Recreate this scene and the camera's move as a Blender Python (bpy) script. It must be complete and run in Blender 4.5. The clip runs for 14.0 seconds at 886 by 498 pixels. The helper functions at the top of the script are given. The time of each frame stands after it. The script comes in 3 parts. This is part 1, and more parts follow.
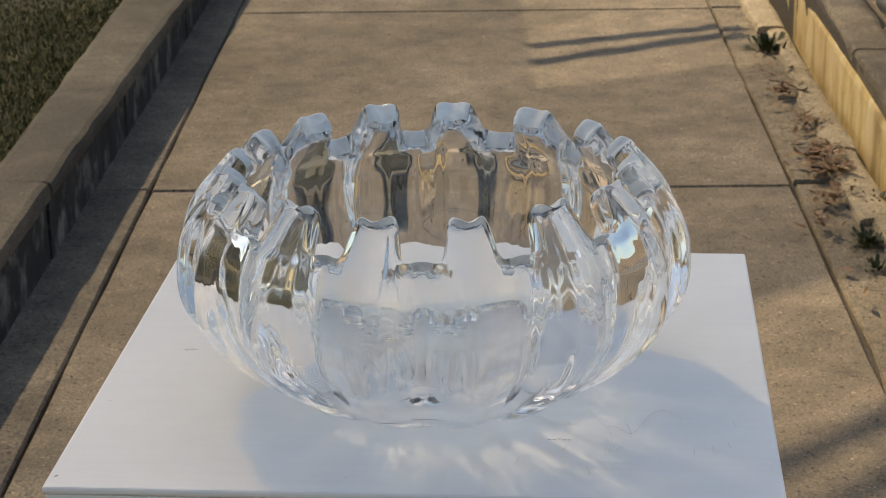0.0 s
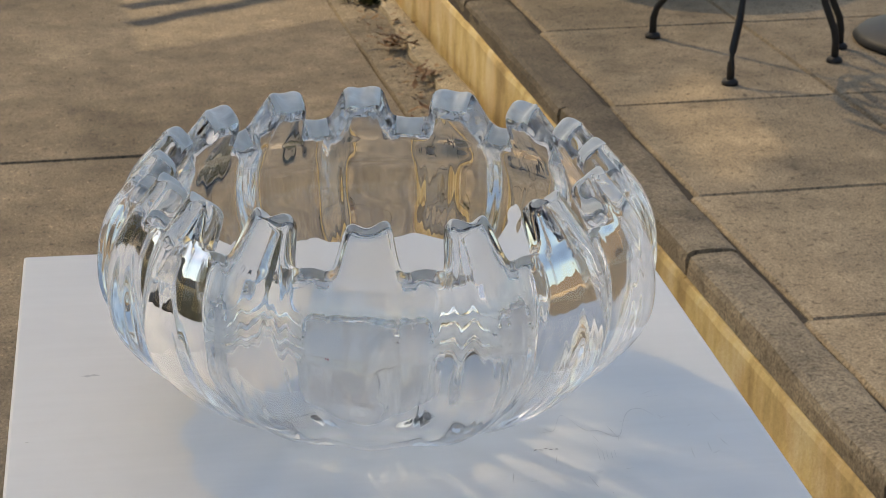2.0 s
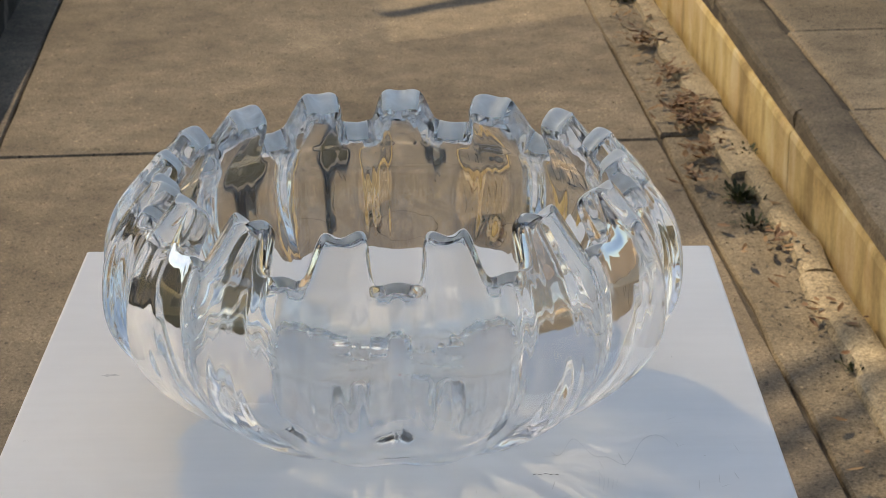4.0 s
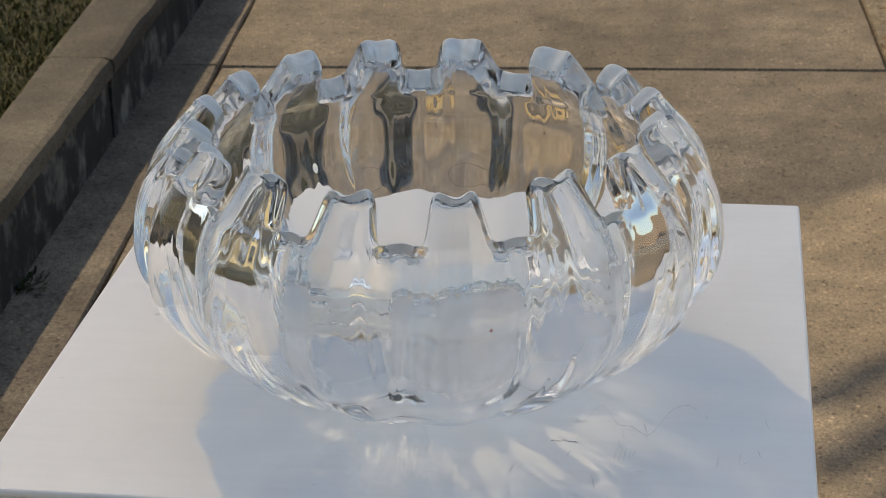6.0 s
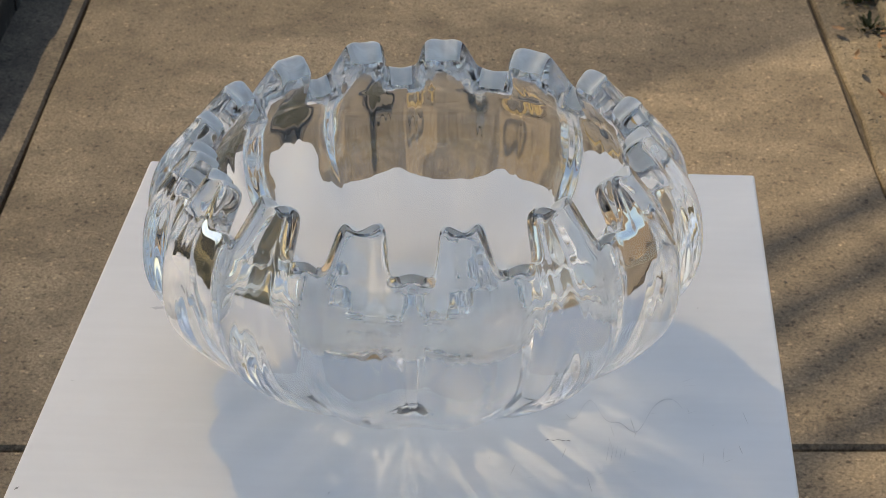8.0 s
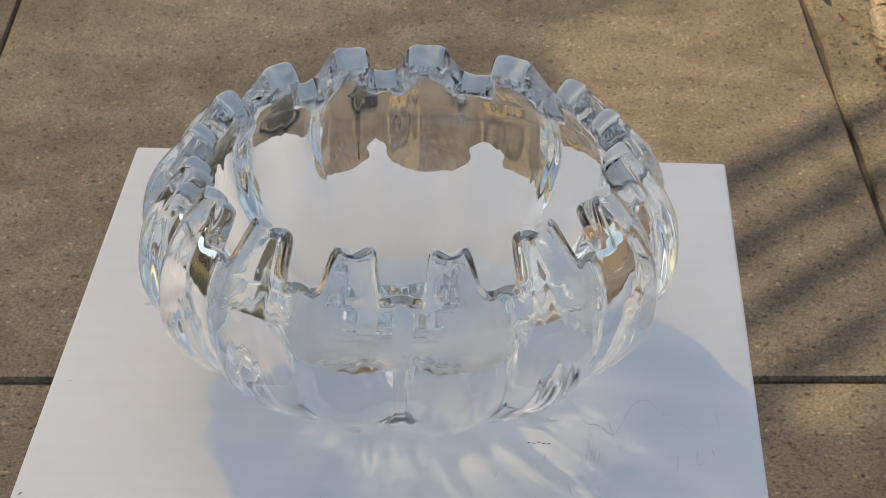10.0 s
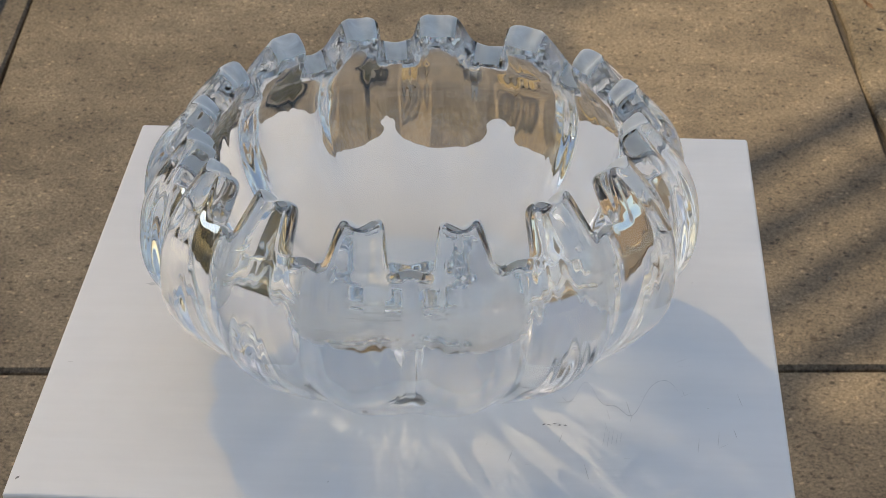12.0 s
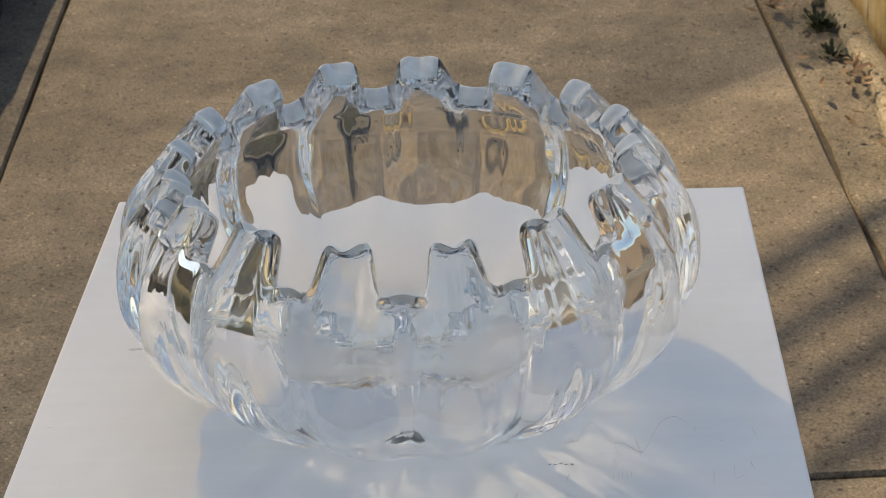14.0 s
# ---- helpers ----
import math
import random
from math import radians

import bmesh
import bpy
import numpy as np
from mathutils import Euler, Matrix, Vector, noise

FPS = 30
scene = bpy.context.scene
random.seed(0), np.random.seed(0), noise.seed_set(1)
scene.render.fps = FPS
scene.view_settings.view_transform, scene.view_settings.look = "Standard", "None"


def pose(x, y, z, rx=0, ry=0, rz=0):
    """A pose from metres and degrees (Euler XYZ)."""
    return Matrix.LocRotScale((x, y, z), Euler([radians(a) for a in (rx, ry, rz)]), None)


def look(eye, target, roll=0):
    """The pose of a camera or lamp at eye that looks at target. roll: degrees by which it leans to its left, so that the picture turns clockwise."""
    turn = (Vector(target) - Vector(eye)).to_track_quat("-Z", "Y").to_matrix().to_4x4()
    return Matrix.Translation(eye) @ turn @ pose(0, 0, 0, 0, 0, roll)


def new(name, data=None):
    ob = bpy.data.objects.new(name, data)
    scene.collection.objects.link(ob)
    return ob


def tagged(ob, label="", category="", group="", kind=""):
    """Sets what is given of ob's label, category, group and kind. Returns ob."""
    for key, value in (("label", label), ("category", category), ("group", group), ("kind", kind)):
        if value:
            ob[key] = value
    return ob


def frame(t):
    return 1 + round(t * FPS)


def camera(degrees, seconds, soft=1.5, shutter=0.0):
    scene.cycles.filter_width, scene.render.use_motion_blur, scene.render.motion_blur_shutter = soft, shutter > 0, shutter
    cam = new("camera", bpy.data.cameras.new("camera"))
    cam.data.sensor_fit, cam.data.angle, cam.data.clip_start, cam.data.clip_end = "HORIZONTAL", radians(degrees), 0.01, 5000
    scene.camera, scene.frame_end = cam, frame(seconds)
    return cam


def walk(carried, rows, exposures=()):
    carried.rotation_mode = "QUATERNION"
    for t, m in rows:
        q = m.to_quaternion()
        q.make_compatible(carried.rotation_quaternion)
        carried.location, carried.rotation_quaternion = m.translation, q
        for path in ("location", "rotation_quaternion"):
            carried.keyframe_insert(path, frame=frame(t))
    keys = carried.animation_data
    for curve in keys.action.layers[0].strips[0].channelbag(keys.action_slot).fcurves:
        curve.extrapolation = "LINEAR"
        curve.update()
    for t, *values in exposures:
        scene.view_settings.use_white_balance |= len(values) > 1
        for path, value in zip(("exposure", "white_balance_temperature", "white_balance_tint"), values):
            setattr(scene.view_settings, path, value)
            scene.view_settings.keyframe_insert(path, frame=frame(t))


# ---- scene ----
cam = camera(23.5, 14.0, 0.8)
cam.data.dof.use_dof, cam.data.dof.focus_distance, cam.data.dof.aperture_fstop = True, 1.12, 60.0
PATH = [
    (0, (0.105, -1.226, 1.373), (-0.051, 0.659, 0.722), -0.9),
    (0.5, (0.033, -1.182, 1.364), (-0.001, 0.706, 0.706), 0.3),
    (1, (-0.035, -1.173, 1.372), (0.07, 0.706, 0.697), 0.8),
    (1.5, (-0.09, -1.13, 1.366), (0.118, 0.737, 0.68), 0.7),
    (2, (-0.131, -1.111, 1.364), (0.158, 0.742, 0.669), 0.5),
    (2.5, (-0.157, -1.104, 1.36), (0.153, 0.745, 0.663), 0.6),
    (3, (-0.129, -1.104, 1.362), (0.143, 0.75, 0.662), 0.2),
    (3.2, (-0.1, -1.1, 1.362), (0.126, 0.76, 0.663), -0.0),
    (5.5, (0.158, -1.057, 1.35), (-0.094, 0.793, 0.634), -0.9),
    (6, (0.146, -1.051, 1.374), (-0.103, 0.775, 0.597), -1.0),
    (6.5, (0.121, -1.051, 1.411), (-0.113, 0.734, 0.54), -1.3),
    (7, (0.099, -1.048, 1.444), (-0.068, 0.734, 0.551), -0.5),
    (7.5, (0.083, -1.066, 1.472), (-0.06, 0.709, 0.561), -0.5),
    (8, (0.085, -1.066, 1.491), (-0.04, 0.697, 0.555), -0.4),
    (8.2, (0.085, -1.064, 1.499), (-0.036, 0.698, 0.56), -0.6),
    (10.3, (0.068, -1.07, 1.575), (-0.009, 0.636, 0.534), 0.4),
    (10.5, (0.074, -1.063, 1.575), (-0.005, 0.642, 0.533), 0.3),
    (11, (0.074, -1.058, 1.569), (0.003, 0.647, 0.527), 0.6),
    (11.5, (0.075, -1.048, 1.56), (-0.012, 0.657, 0.518), 0.5),
    (12, (0.074, -1.041, 1.542), (-0.028, 0.667, 0.506), -0.2),
    (12.5, (0.076, -1.029, 1.519), (-0.037, 0.697, 0.515), -1.0),
    (13, (0.072, -1.029, 1.5), (-0.039, 0.728, 0.55), -1.9),
    (13.5, (0.073, -1.028, 1.478), (-0.032, 0.74, 0.55), -2.4),
    (14, (0.07, -1.033, 1.452), (-0.021, 0.757, 0.564), -2.6),
]
walk(cam, [(t, look(e, g, r)) for t, e, g, r in PATH])

# ---------------------------------------------------------------- world, sun, exposure
SUN_EL, SUN_AZ = 44.0, -35.0          # degrees; azimuth clockwise from +y to where the sun stands
world = bpy.data.worlds.new("world")
scene.world = world
world.use_nodes = True
wn = world.node_tree
wn.nodes.clear()
sky = wn.nodes.new("ShaderNodeTexSky")
sky.sky_type = 'NISHITA'
sky.sun_disc = False
sky.sun_elevation, sky.sun_rotation = radians(SUN_EL), radians(SUN_AZ)
sky.air_density, sky.dust_density = 1.0, 1.5
bg = wn.nodes.new("ShaderNodeBackground")
bg.inputs[1].default_value = 0.125
wo = wn.nodes.new("ShaderNodeOutputWorld")
wn.links.new(sky.outputs[0], bg.inputs[0])
wn.links.new(bg.outputs[0], wo.inputs[0])

sun_dir = Vector((math.sin(radians(SUN_AZ)) * math.cos(radians(SUN_EL)),
                  math.cos(radians(SUN_AZ)) * math.cos(radians(SUN_EL)), math.sin(radians(SUN_EL))))
sun_data = bpy.data.lights.new("sun", 'SUN')
sun_data.energy, sun_data.angle, sun_data.color = 4.8, radians(0.55), (1.0, 0.83, 0.61)
sun_data.cycles.is_caustics_light = True
sun = new("sun", sun_data)
sun.matrix_world = look(sun_dir * 20, (0, 0, 0))
# thick glass needs long light paths
scene.cycles.max_bounces, scene.cycles.transmission_bounces, scene.cycles.glossy_bounces = 16, 14, 8
scene.view_settings.exposure = 0.57
scene.view_settings.use_white_balance = True
scene.view_settings.white_balance_temperature, scene.view_settings.white_balance_tint = 7700, 8

# ---------------------------------------------------------------- helpers
TOP = 0.88                                   # height of the plinth
AXIS = Matrix.Rotation(radians(3.43), 4, 'Z')  # the drive runs slightly off +y


def grid_mesh(name, verts, faces, smooth=False):
    me = bpy.data.meshes.new(name)
    me.from_pydata(verts, [], faces)
    me.validate()
    if smooth:
        me.polygons.foreach_set("use_smooth", [True] * len(me.polygons))
    me.update()
    return me


def mesh_of(bm, name, smooth=False):
    me = bpy.data.meshes.new(name)
    bmesh.ops.recalc_face_normals(bm, faces=bm.faces[:])
    bm.to_mesh(me)
    bm.free()
    if smooth:
        me.polygons.foreach_set("use_smooth", [True] * len(me.polygons))
    return me


def part(name, bm, material, parent=None, label="", smooth=False, at=None):
    me = bm if isinstance(bm, bpy.types.Mesh) else mesh_of(bm, name, smooth)
    if material and not me.materials:
        me.materials.append(material)
    ob = new(name, me)
    if parent:
        ob.parent = parent
    if at is not None:
        ob.matrix_basis = at
    if label:
        tagged(ob, label)
    return ob


def thing(name, label, category, m=None, kind="", group=""):
    ob = new(name)
    ob.empty_display_size = 0.05
    if m is not None:
        ob.matrix_basis = m
    return tagged(ob, label, category, group, kind)


def box(x0, x1, y0, y1, z0, z1, bevel=0.0, seg=2):
    bm = bmesh.new()
    bmesh.ops.create_cube(bm, size=1.0)
    bmesh.ops.scale(bm, vec=(x1 - x0, y1 - y0, z1 - z0), verts=bm.verts)
    bmesh.ops.translate(bm, vec=((x0 + x1) / 2, (y0 + y1) / 2, (z0 + z1) / 2), verts=bm.verts)
    if bevel:
        bmesh.ops.bevel(bm, geom=bm.edges[:], offset=bevel, segments=seg, profile=0.5, affect='EDGES')
    return bm


def tube(points, radius, sides=10, cap=True):
    """A round bar along points; radius a number or one for each point."""
    pts = [Vector(p) for p in points]
    rad = radius if isinstance(radius, (list, tuple)) else [radius] * len(pts)
    verts, faces = [], []
    up = Vector((0.31, 0.17, 0.93)).normalized()
    for i, p in enumerate(pts):
        d = (pts[min(i + 1, len(pts) - 1)] - pts[max(i - 1, 0)]).normalized()
        a = d.cross(up)
        if a.length < 1e-3:
            a = d.cross(Vector((1, 0, 0)))
        a.normalize()
        b = d.cross(a)
        for k in range(sides):
            t = 2 * math.pi * k / sides
            verts.append(p + (a * math.cos(t) + b * math.sin(t)) * rad[i])
    for i in range(len(pts) - 1):
        for k in range(sides):
            k2 = (k + 1) % sides
            faces.append((i * sides + k, i * sides + k2, (i + 1) * sides + k2, (i + 1) * sides + k))
    if cap:
        faces.append(tuple(range(sides))[::-1])
        faces.append(tuple((len(pts) - 1) * sides + k for k in range(sides)))
    return grid_mesh("bar", [tuple(v) for v in verts], faces, True)


def lathe(profile, sides=48):
    verts, faces = [], []
    for r, z in profile:
        for k in range(sides):
            t = 2 * math.pi * k / sides
            verts.append((r * math.cos(t), r * math.sin(t), z))
    for i in range(len(profile) - 1):
        for k in range(sides):
            k2 = (k + 1) % sides
            faces.append((i * sides + k, i * sides + k2, (i + 1) * sides + k2, (i + 1) * sides + k))
    return grid_mesh("turned", verts, faces, True)


def smooth(a, b, x):
    t = min(1.0, max(0.0, (x - a) / (b - a)))
    return t * t * (3 - 2 * t)


# ---------------------------------------------------------------- materials
def material(name):
    m = bpy.data.materials.new(name)
    m.use_nodes = True
    t = m.node_tree
    return m, t, t.nodes["Principled BSDF"]


def tex(t, kind, scale, detail=4.0, rough=0.55, coord=None, dist=0.0):
    n = t.nodes.new("ShaderNodeTexNoise" if kind == "noise" else "ShaderNodeTexVoronoi")
    n.inputs["Scale"].default_value = scale
    if kind == "noise":
        n.inputs["Detail"].default_value, n.inputs["Roughness"].default_value = detail, rough
        n.inputs["Distortion"].default_value = dist
    if coord is not None:
        t.links.new(coord, n.inputs["Vector"])
    return n


def ramp(t, fac, stops):
    r = t.nodes.new("ShaderNodeValToRGB")
    while len(r.color_ramp.elements) > 1:
        r.color_ramp.elements.remove(r.color_ramp.elements[-1])
    r.color_ramp.elements[0].position, r.color_ramp.elements[0].color = stops[0][0], (*stops[0][1], 1)
    for p, c in stops[1:]:
        r.color_ramp.elements.new(p).color = (*c, 1)
    t.links.new(fac, r.inputs[0])
    return r.outputs[0]


def mix(t, mode, fac, a, b):
    m = t.nodes.new("ShaderNodeMix")
    m.data_type, m.blend_type = 'RGBA', mode
    for sock, v in ((m.inputs[0], fac), (m.inputs[6], a), (m.inputs[7], b)):
        if hasattr(v, "links"):
            t.links.new(v, sock)
        else:
            sock.default_value = v if isinstance(v, (int, float)) else (*v, 1)
    return m.outputs[2]


def bump(t, bsdf, height, strength, dist, prev=None):
    b = t.nodes.new("ShaderNodeBump")
    b.inputs["Strength"].default_value, b.inputs["Distance"].default_value = strength, dist
    t.links.new(height, b.inputs["Height"])
    if prev:
        t.links.new(prev, b.inputs["Normal"])
    t.links.new(b.outputs[0], bsdf.inputs["Normal"])
    return b.outputs[0]


def world_coord(t):
    g = t.nodes.new("ShaderNodeNewGeometry")
    return g.outputs["Position"]


def stretched(t, coord, s):
    m = t.nodes.new("ShaderNodeMapping")
    m.inputs["Scale"].default_value = s
    t.links.new(coord, m.inputs["Vector"])
    return m.outputs[0]


def concrete(name, dark, mid, light, pebble=0.5, per_piece=0.12, rough=0.85):
    m, t, b = material(name)
    c = world_coord(t)
    big = tex(t, "noise", 1.7, 6, 0.6, c, 0.4)
    med = tex(t, "noise", 9.0, 8, 0.65, c)
    fine = tex(t, "noise", 210.0, 4, 0.75, c)
    col = ramp(t, big.outputs["Fac"], [(0.3, dark), (0.5, mid), (0.72, light)])
    col = mix(t, 'OVERLAY', 0.6, col, ramp(t, med.outputs["Fac"], [(0.32, (0.24, 0.24, 0.245)), (0.68, (0.74, 0.735, 0.72))]))
    col = mix(t, 'OVERLAY', 0.9, col, ramp(t, fine.outputs["Fac"], [(0.3, (0.12, 0.12, 0.12)), (0.7, (0.88, 0.88, 0.88))]))
    pits = tex(t, "noise", 75.0, 3, 0.6, c)
    col = mix(t, 'MULTIPLY', 0.9, col, ramp(t, pits.outputs["Fac"], [(0.30, (0.38, 0.36, 0.34)), (0.43, (1, 1, 1))]))
    # exposed aggregate
    agg = tex(t, "voronoi", 100.0, coord=c)
    stone = ramp(t, agg.outputs["Distance"], [(0.0, (1, 1, 1)), (0.28, (1, 1, 1)), (0.42, (0, 0, 0))])
    sel = tex(t, "noise", 40.0, 2, 0.5, c)
    seln = ramp(t, sel.outputs["Fac"], [(0.48, (0, 0, 0)), (0.6, (1, 1, 1))])
    fac = mix(t, 'MULTIPLY', 1.0, stone, seln)
    tone = mix(t, 'MULTIPLY', 1.0, col, ramp(t, agg.outputs["Color"], [(0.2, (0.30, 0.30, 0.30)), (0.8, (1.85, 1.8, 1.72))]))
    f2 = t.nodes.new("ShaderNodeMath")
    f2.operation = 'MULTIPLY'
    f2.inputs[1].default_value = pebble
    t.links.new(fac, f2.inputs[0])
    col = mix(t, 'MIX', f2.outputs[0], col, tone)
    # dark blotches
    blot = tex(t, "noise", 3.3, 7, 0.7, c, 1.2)
    col = mix(t, 'MULTIPLY', 0.5, col, ramp(t, blot.outputs["Fac"], [(0.30, (0.62, 0.60, 0.58)), (0.42, (1, 1, 1))]))
    inf = t.nodes.new("ShaderNodeObjectInfo")
    col = mix(t, 'MULTIPLY', 1.0, col, ramp(t, inf.outputs["Random"], [(0, (1 - per_piece,) * 3), (1, (1 + per_piece,) * 3)]))
    t.links.new(col, b.inputs["Base Color"])
    b.inputs["Roughness"].default_value = rough
    n = bump(t, b, fine.outputs["Fac"], 0.35, 0.002)
    bump(t, b, med.outputs["Fac"], 0.5, 0.004, n)
    return m


M_SLAB = concrete("drive_concrete", (0.130, 0.104, 0.073), (0.184, 0.148, 0.105), (0.255, 0.208, 0.150), 1.0)
M_STRIP = concrete("edge_concrete", (0.14, 0.115, 0.08), (0.20, 0.163, 0.113), (0.27, 0.225, 0.16), 0.7)
# west edge strip: part of the wall's shadow is put into its colour
M_SHADE_STRIP = concrete("shaded_strip_concrete", (0.100, 0.084, 0.064), (0.150, 0.124, 0.094), (0.21, 0.175, 0.13), 0.7)
M_PATIO = concrete("patio_concrete", (0.27, 0.21, 0.137), (0.31, 0.243, 0.16), (0.37, 0.29, 0.195), 0.2, 0.07)
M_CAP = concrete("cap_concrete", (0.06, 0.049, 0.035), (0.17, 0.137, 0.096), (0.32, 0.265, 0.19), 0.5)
# cap_concrete again in darker tones, for the west wall's capping
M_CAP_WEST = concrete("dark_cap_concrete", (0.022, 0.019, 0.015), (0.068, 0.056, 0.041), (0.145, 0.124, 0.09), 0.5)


def streaked(name, base, stain, light, grain=(2.2, 2.2, 0.22)):
    """A rendered wall face with rain streaks."""
    m, t, b = material(name)
    c = world_coord(t)
    s = tex(t, "noise", 7.0, 6, 0.65, stretched(t, c, grain))
    big = tex(t, "noise", 4.0, 6, 0.6, c, 0.6)
    fine = tex(t, "noise", 120.0, 3, 0.7, c)
    col = ramp(t, s.outputs["Fac"], [(0.36, stain), (0.5, base), (0.66, light)])
    col = mix(t, 'OVERLAY', 0.5, col, ramp(t, big.outputs["Fac"], [(0.3, (0.25, 0.25, 0.25)), (0.7, (0.7, 0.7, 0.7))]))
    col = mix(t, 'OVERLAY', 0.3, col, ramp(t, fine.outputs["Fac"], [(0.25, (0.25, 0.25, 0.25)), (0.75, (0.75, 0.75, 0.75))]))
    t.links.new(col, b.inputs["Base Color"])
    b.inputs["Roughness"].default_value = 0.9
    n = bump(t, b, fine.outputs["Fac"], 0.4, 0.003)
    bump(t, b, big.outputs["Fac"], 0.5, 0.006, n)
    return m


M_WALL_R = streaked("ochre_render", (0.62, 0.465, 0.21), (0.39, 0.275, 0.118), (0.71, 0.59, 0.355), (1.3, 1.3, 0.5))
# near-black base: black mould and the face's shade put into one colour
M_WALL_L = streaked("mossy_shaded_render", (0.014, 0.013, 0.013), (0.008, 0.008, 0.009), (0.17, 0.165, 0.15), (1.5, 1.5, 1.3))


def plain(name, color, rough=0.6, metal=0.0, scale=30.0, vary=0.25, bumpy=0.15):
    m, t, b = material(name)
    c = world_coord(t)
    n = tex(t, "noise", scale, 5, 0.6, c)
    lo, hi = [x * (1 - vary) for x in color], [min(1, x * (1 + vary)) for x in color]
    col = ramp(t, n.outputs["Fac"], [(0.3, lo), (0.7, hi)])
    t.links.new(col, b.inputs["Base Color"])
    b.inputs["Roughness"].default_value, b.inputs["Metallic"].default_value = rough, metal
    bump(t, b, n.outputs["Fac"], bumpy, 0.002)
    return m


M_IRON = plain("black_iron", (0.014, 0.014, 0.015), 0.55, 0.0)
M_ZINC = plain("galvanised_steel", (0.42, 0.42, 0.42), 0.45, 0.8, 12)
M_TUB = plain("weathered_tub", (0.22, 0.19, 0.14), 0.85, 0, 25)
M_SOIL = plain("soil", (0.07, 0.05, 0.032), 0.95, 0, 60, 0.4, 0.6)
M_JOINT = plain("joint_dirt", (0.06, 0.05, 0.04), 0.95, 0, 60, 0.4, 0.4)
M_CREAM = plain("cream_render", (0.80, 0.67, 0.38), 0.9, 0, 3, 0.12)
M_PANE = plain("window_pane", (0.02, 0.022, 0.025), 0.08, 0, 3, 0.2, 0.0)
M_FRAME = plain("white_frame", (0.75, 0.74, 0.72), 0.5)
M_TILE = plain("roof_tile", (0.20, 0.11, 0.08), 0.85, 0, 9, 0.3)
M_TIMBER = plain("grey_timber", (0.20, 0.16, 0.12), 0.85, 0, 14, 0.3)


def leaf_material(name, a, b_, c_):
    m, t, b = material(name)
    g = t.nodes.new("ShaderNodeNewGeometry")
    t.links.new(ramp(t, g.outputs["Random Per Island"], [(0, a), (0.5, b_), (1, c_)]), b.inputs["Base Color"])
    b.inputs["Roughness"].default_value = 0.7
    return m


M_HAUNCH = concrete("haunch_concrete", (0.22, 0.18, 0.115), (0.32, 0.265, 0.18), (0.40, 0.335, 0.235), 0.5, 0.1)
M_GRIT = plain("grit_stone", (0.22, 0.19, 0.14), 0.9, 0, 90, 0.5)
SLAT, SLAT_LOW, SLAT_PATIO = 0.0172, 0.0122, 0.0188   # depth of the added screen's slats, set 0.03 apart; deeper dims the sun
M_GRASS = leaf_material("grass_blade", (0.046, 0.046, 0.006), (0.082, 0.076, 0.009), (0.13, 0.105, 0.025))
M_WEED = leaf_material("weed_leaf", (0.018, 0.026, 0.008), (0.032, 0.044, 0.012), (0.06, 0.065, 0.02))
M_DEAD = leaf_material("dead_leaf", (0.10, 0.045, 0.02), (0.19, 0.10, 0.045), (0.28, 0.18, 0.09))


def turf():
    m, t, b = material("turf_soil")
    c = world_coord(t)
    n = tex(t, "noise", 3.0, 8, 0.7, c)
    f = tex(t, "noise", 60.0, 4, 0.7, c)
    col = ramp(t, n.outputs["Fac"], [(0.3, (0.032, 0.03, 0.012)), (0.55, (0.05, 0.045, 0.016)), (0.75, (0.09, 0.07, 0.035))])
    col = mix(t, 'OVERLAY', 0.6, col, f.outputs["Color"])
    t.links.new(col, b.inputs["Base Color"])
    b.inputs["Roughness"].default_value = 0.95
    bump(t, b, f.outputs["Fac"], 0.8, 0.02)
    return m


M_TURF = turf()


def white_paint():
    m, t, b = material("white_paint")
    c = world_coord(t)
    big = tex(t, "noise", 7.0, 5, 0.6, c, 0.5)
    fine = tex(t, "noise", 300.0, 3, 0.6, c)
    brush = tex(t, "noise", 40.0, 4, 0.6, stretched(t, c, (0.25, 4.0, 4.0)))
    col = ramp(t, big.outputs["Fac"], [(0.3, (0.74, 0.735, 0.73)), (0.7, (0.82, 0.815, 0.81))])
    col = mix(t, 'OVERLAY', 0.12, col, brush.outputs["Fac"])
    # small scuffs
    sc = tex(t, "noise", 55.0, 6, 0.75, stretched(t, c, (1.0, 2.2, 1.0)), 2.0)
    col = mix(t, 'MULTIPLY', 0.7, col, ramp(t, sc.outputs["Fac"], [(0.235, (0.45, 0.43, 0.4)), (0.275, (1, 1, 1))]))
    t.links.new(col, b.inputs["Base Color"])
    b.inputs["Roughness"].default_value = 0.42
    n = bump(t, b, brush.outputs["Fac"], 0.10, 0.001)
    bump(t, b, fine.outputs["Fac"], 0.06, 0.0005, n)
    return m


M_WHITE = white_paint()
M_PENCIL = plain("grey_scuff", (0.60, 0.59, 0.58), 0.8)
M_GRAPHITE = plain("graphite", (0.22, 0.22, 0.22), 0.7)
M_FAINT = plain("pencil_grey", (0.56, 0.56, 0.57), 0.7)
M_RED = plain("red_mark", (0.55, 0.06, 0.07), 0.5)


def glass(name, rough):
    m, t, b = material(name)
    b.inputs["Base Color"].default_value = (0.972, 0.975, 0.97, 1)
    b.inputs["Roughness"].default_value = rough
    b.inputs["IOR"].default_value = 1.53
    b.inputs["Transmission Weight"].default_value = 1.0
    return m


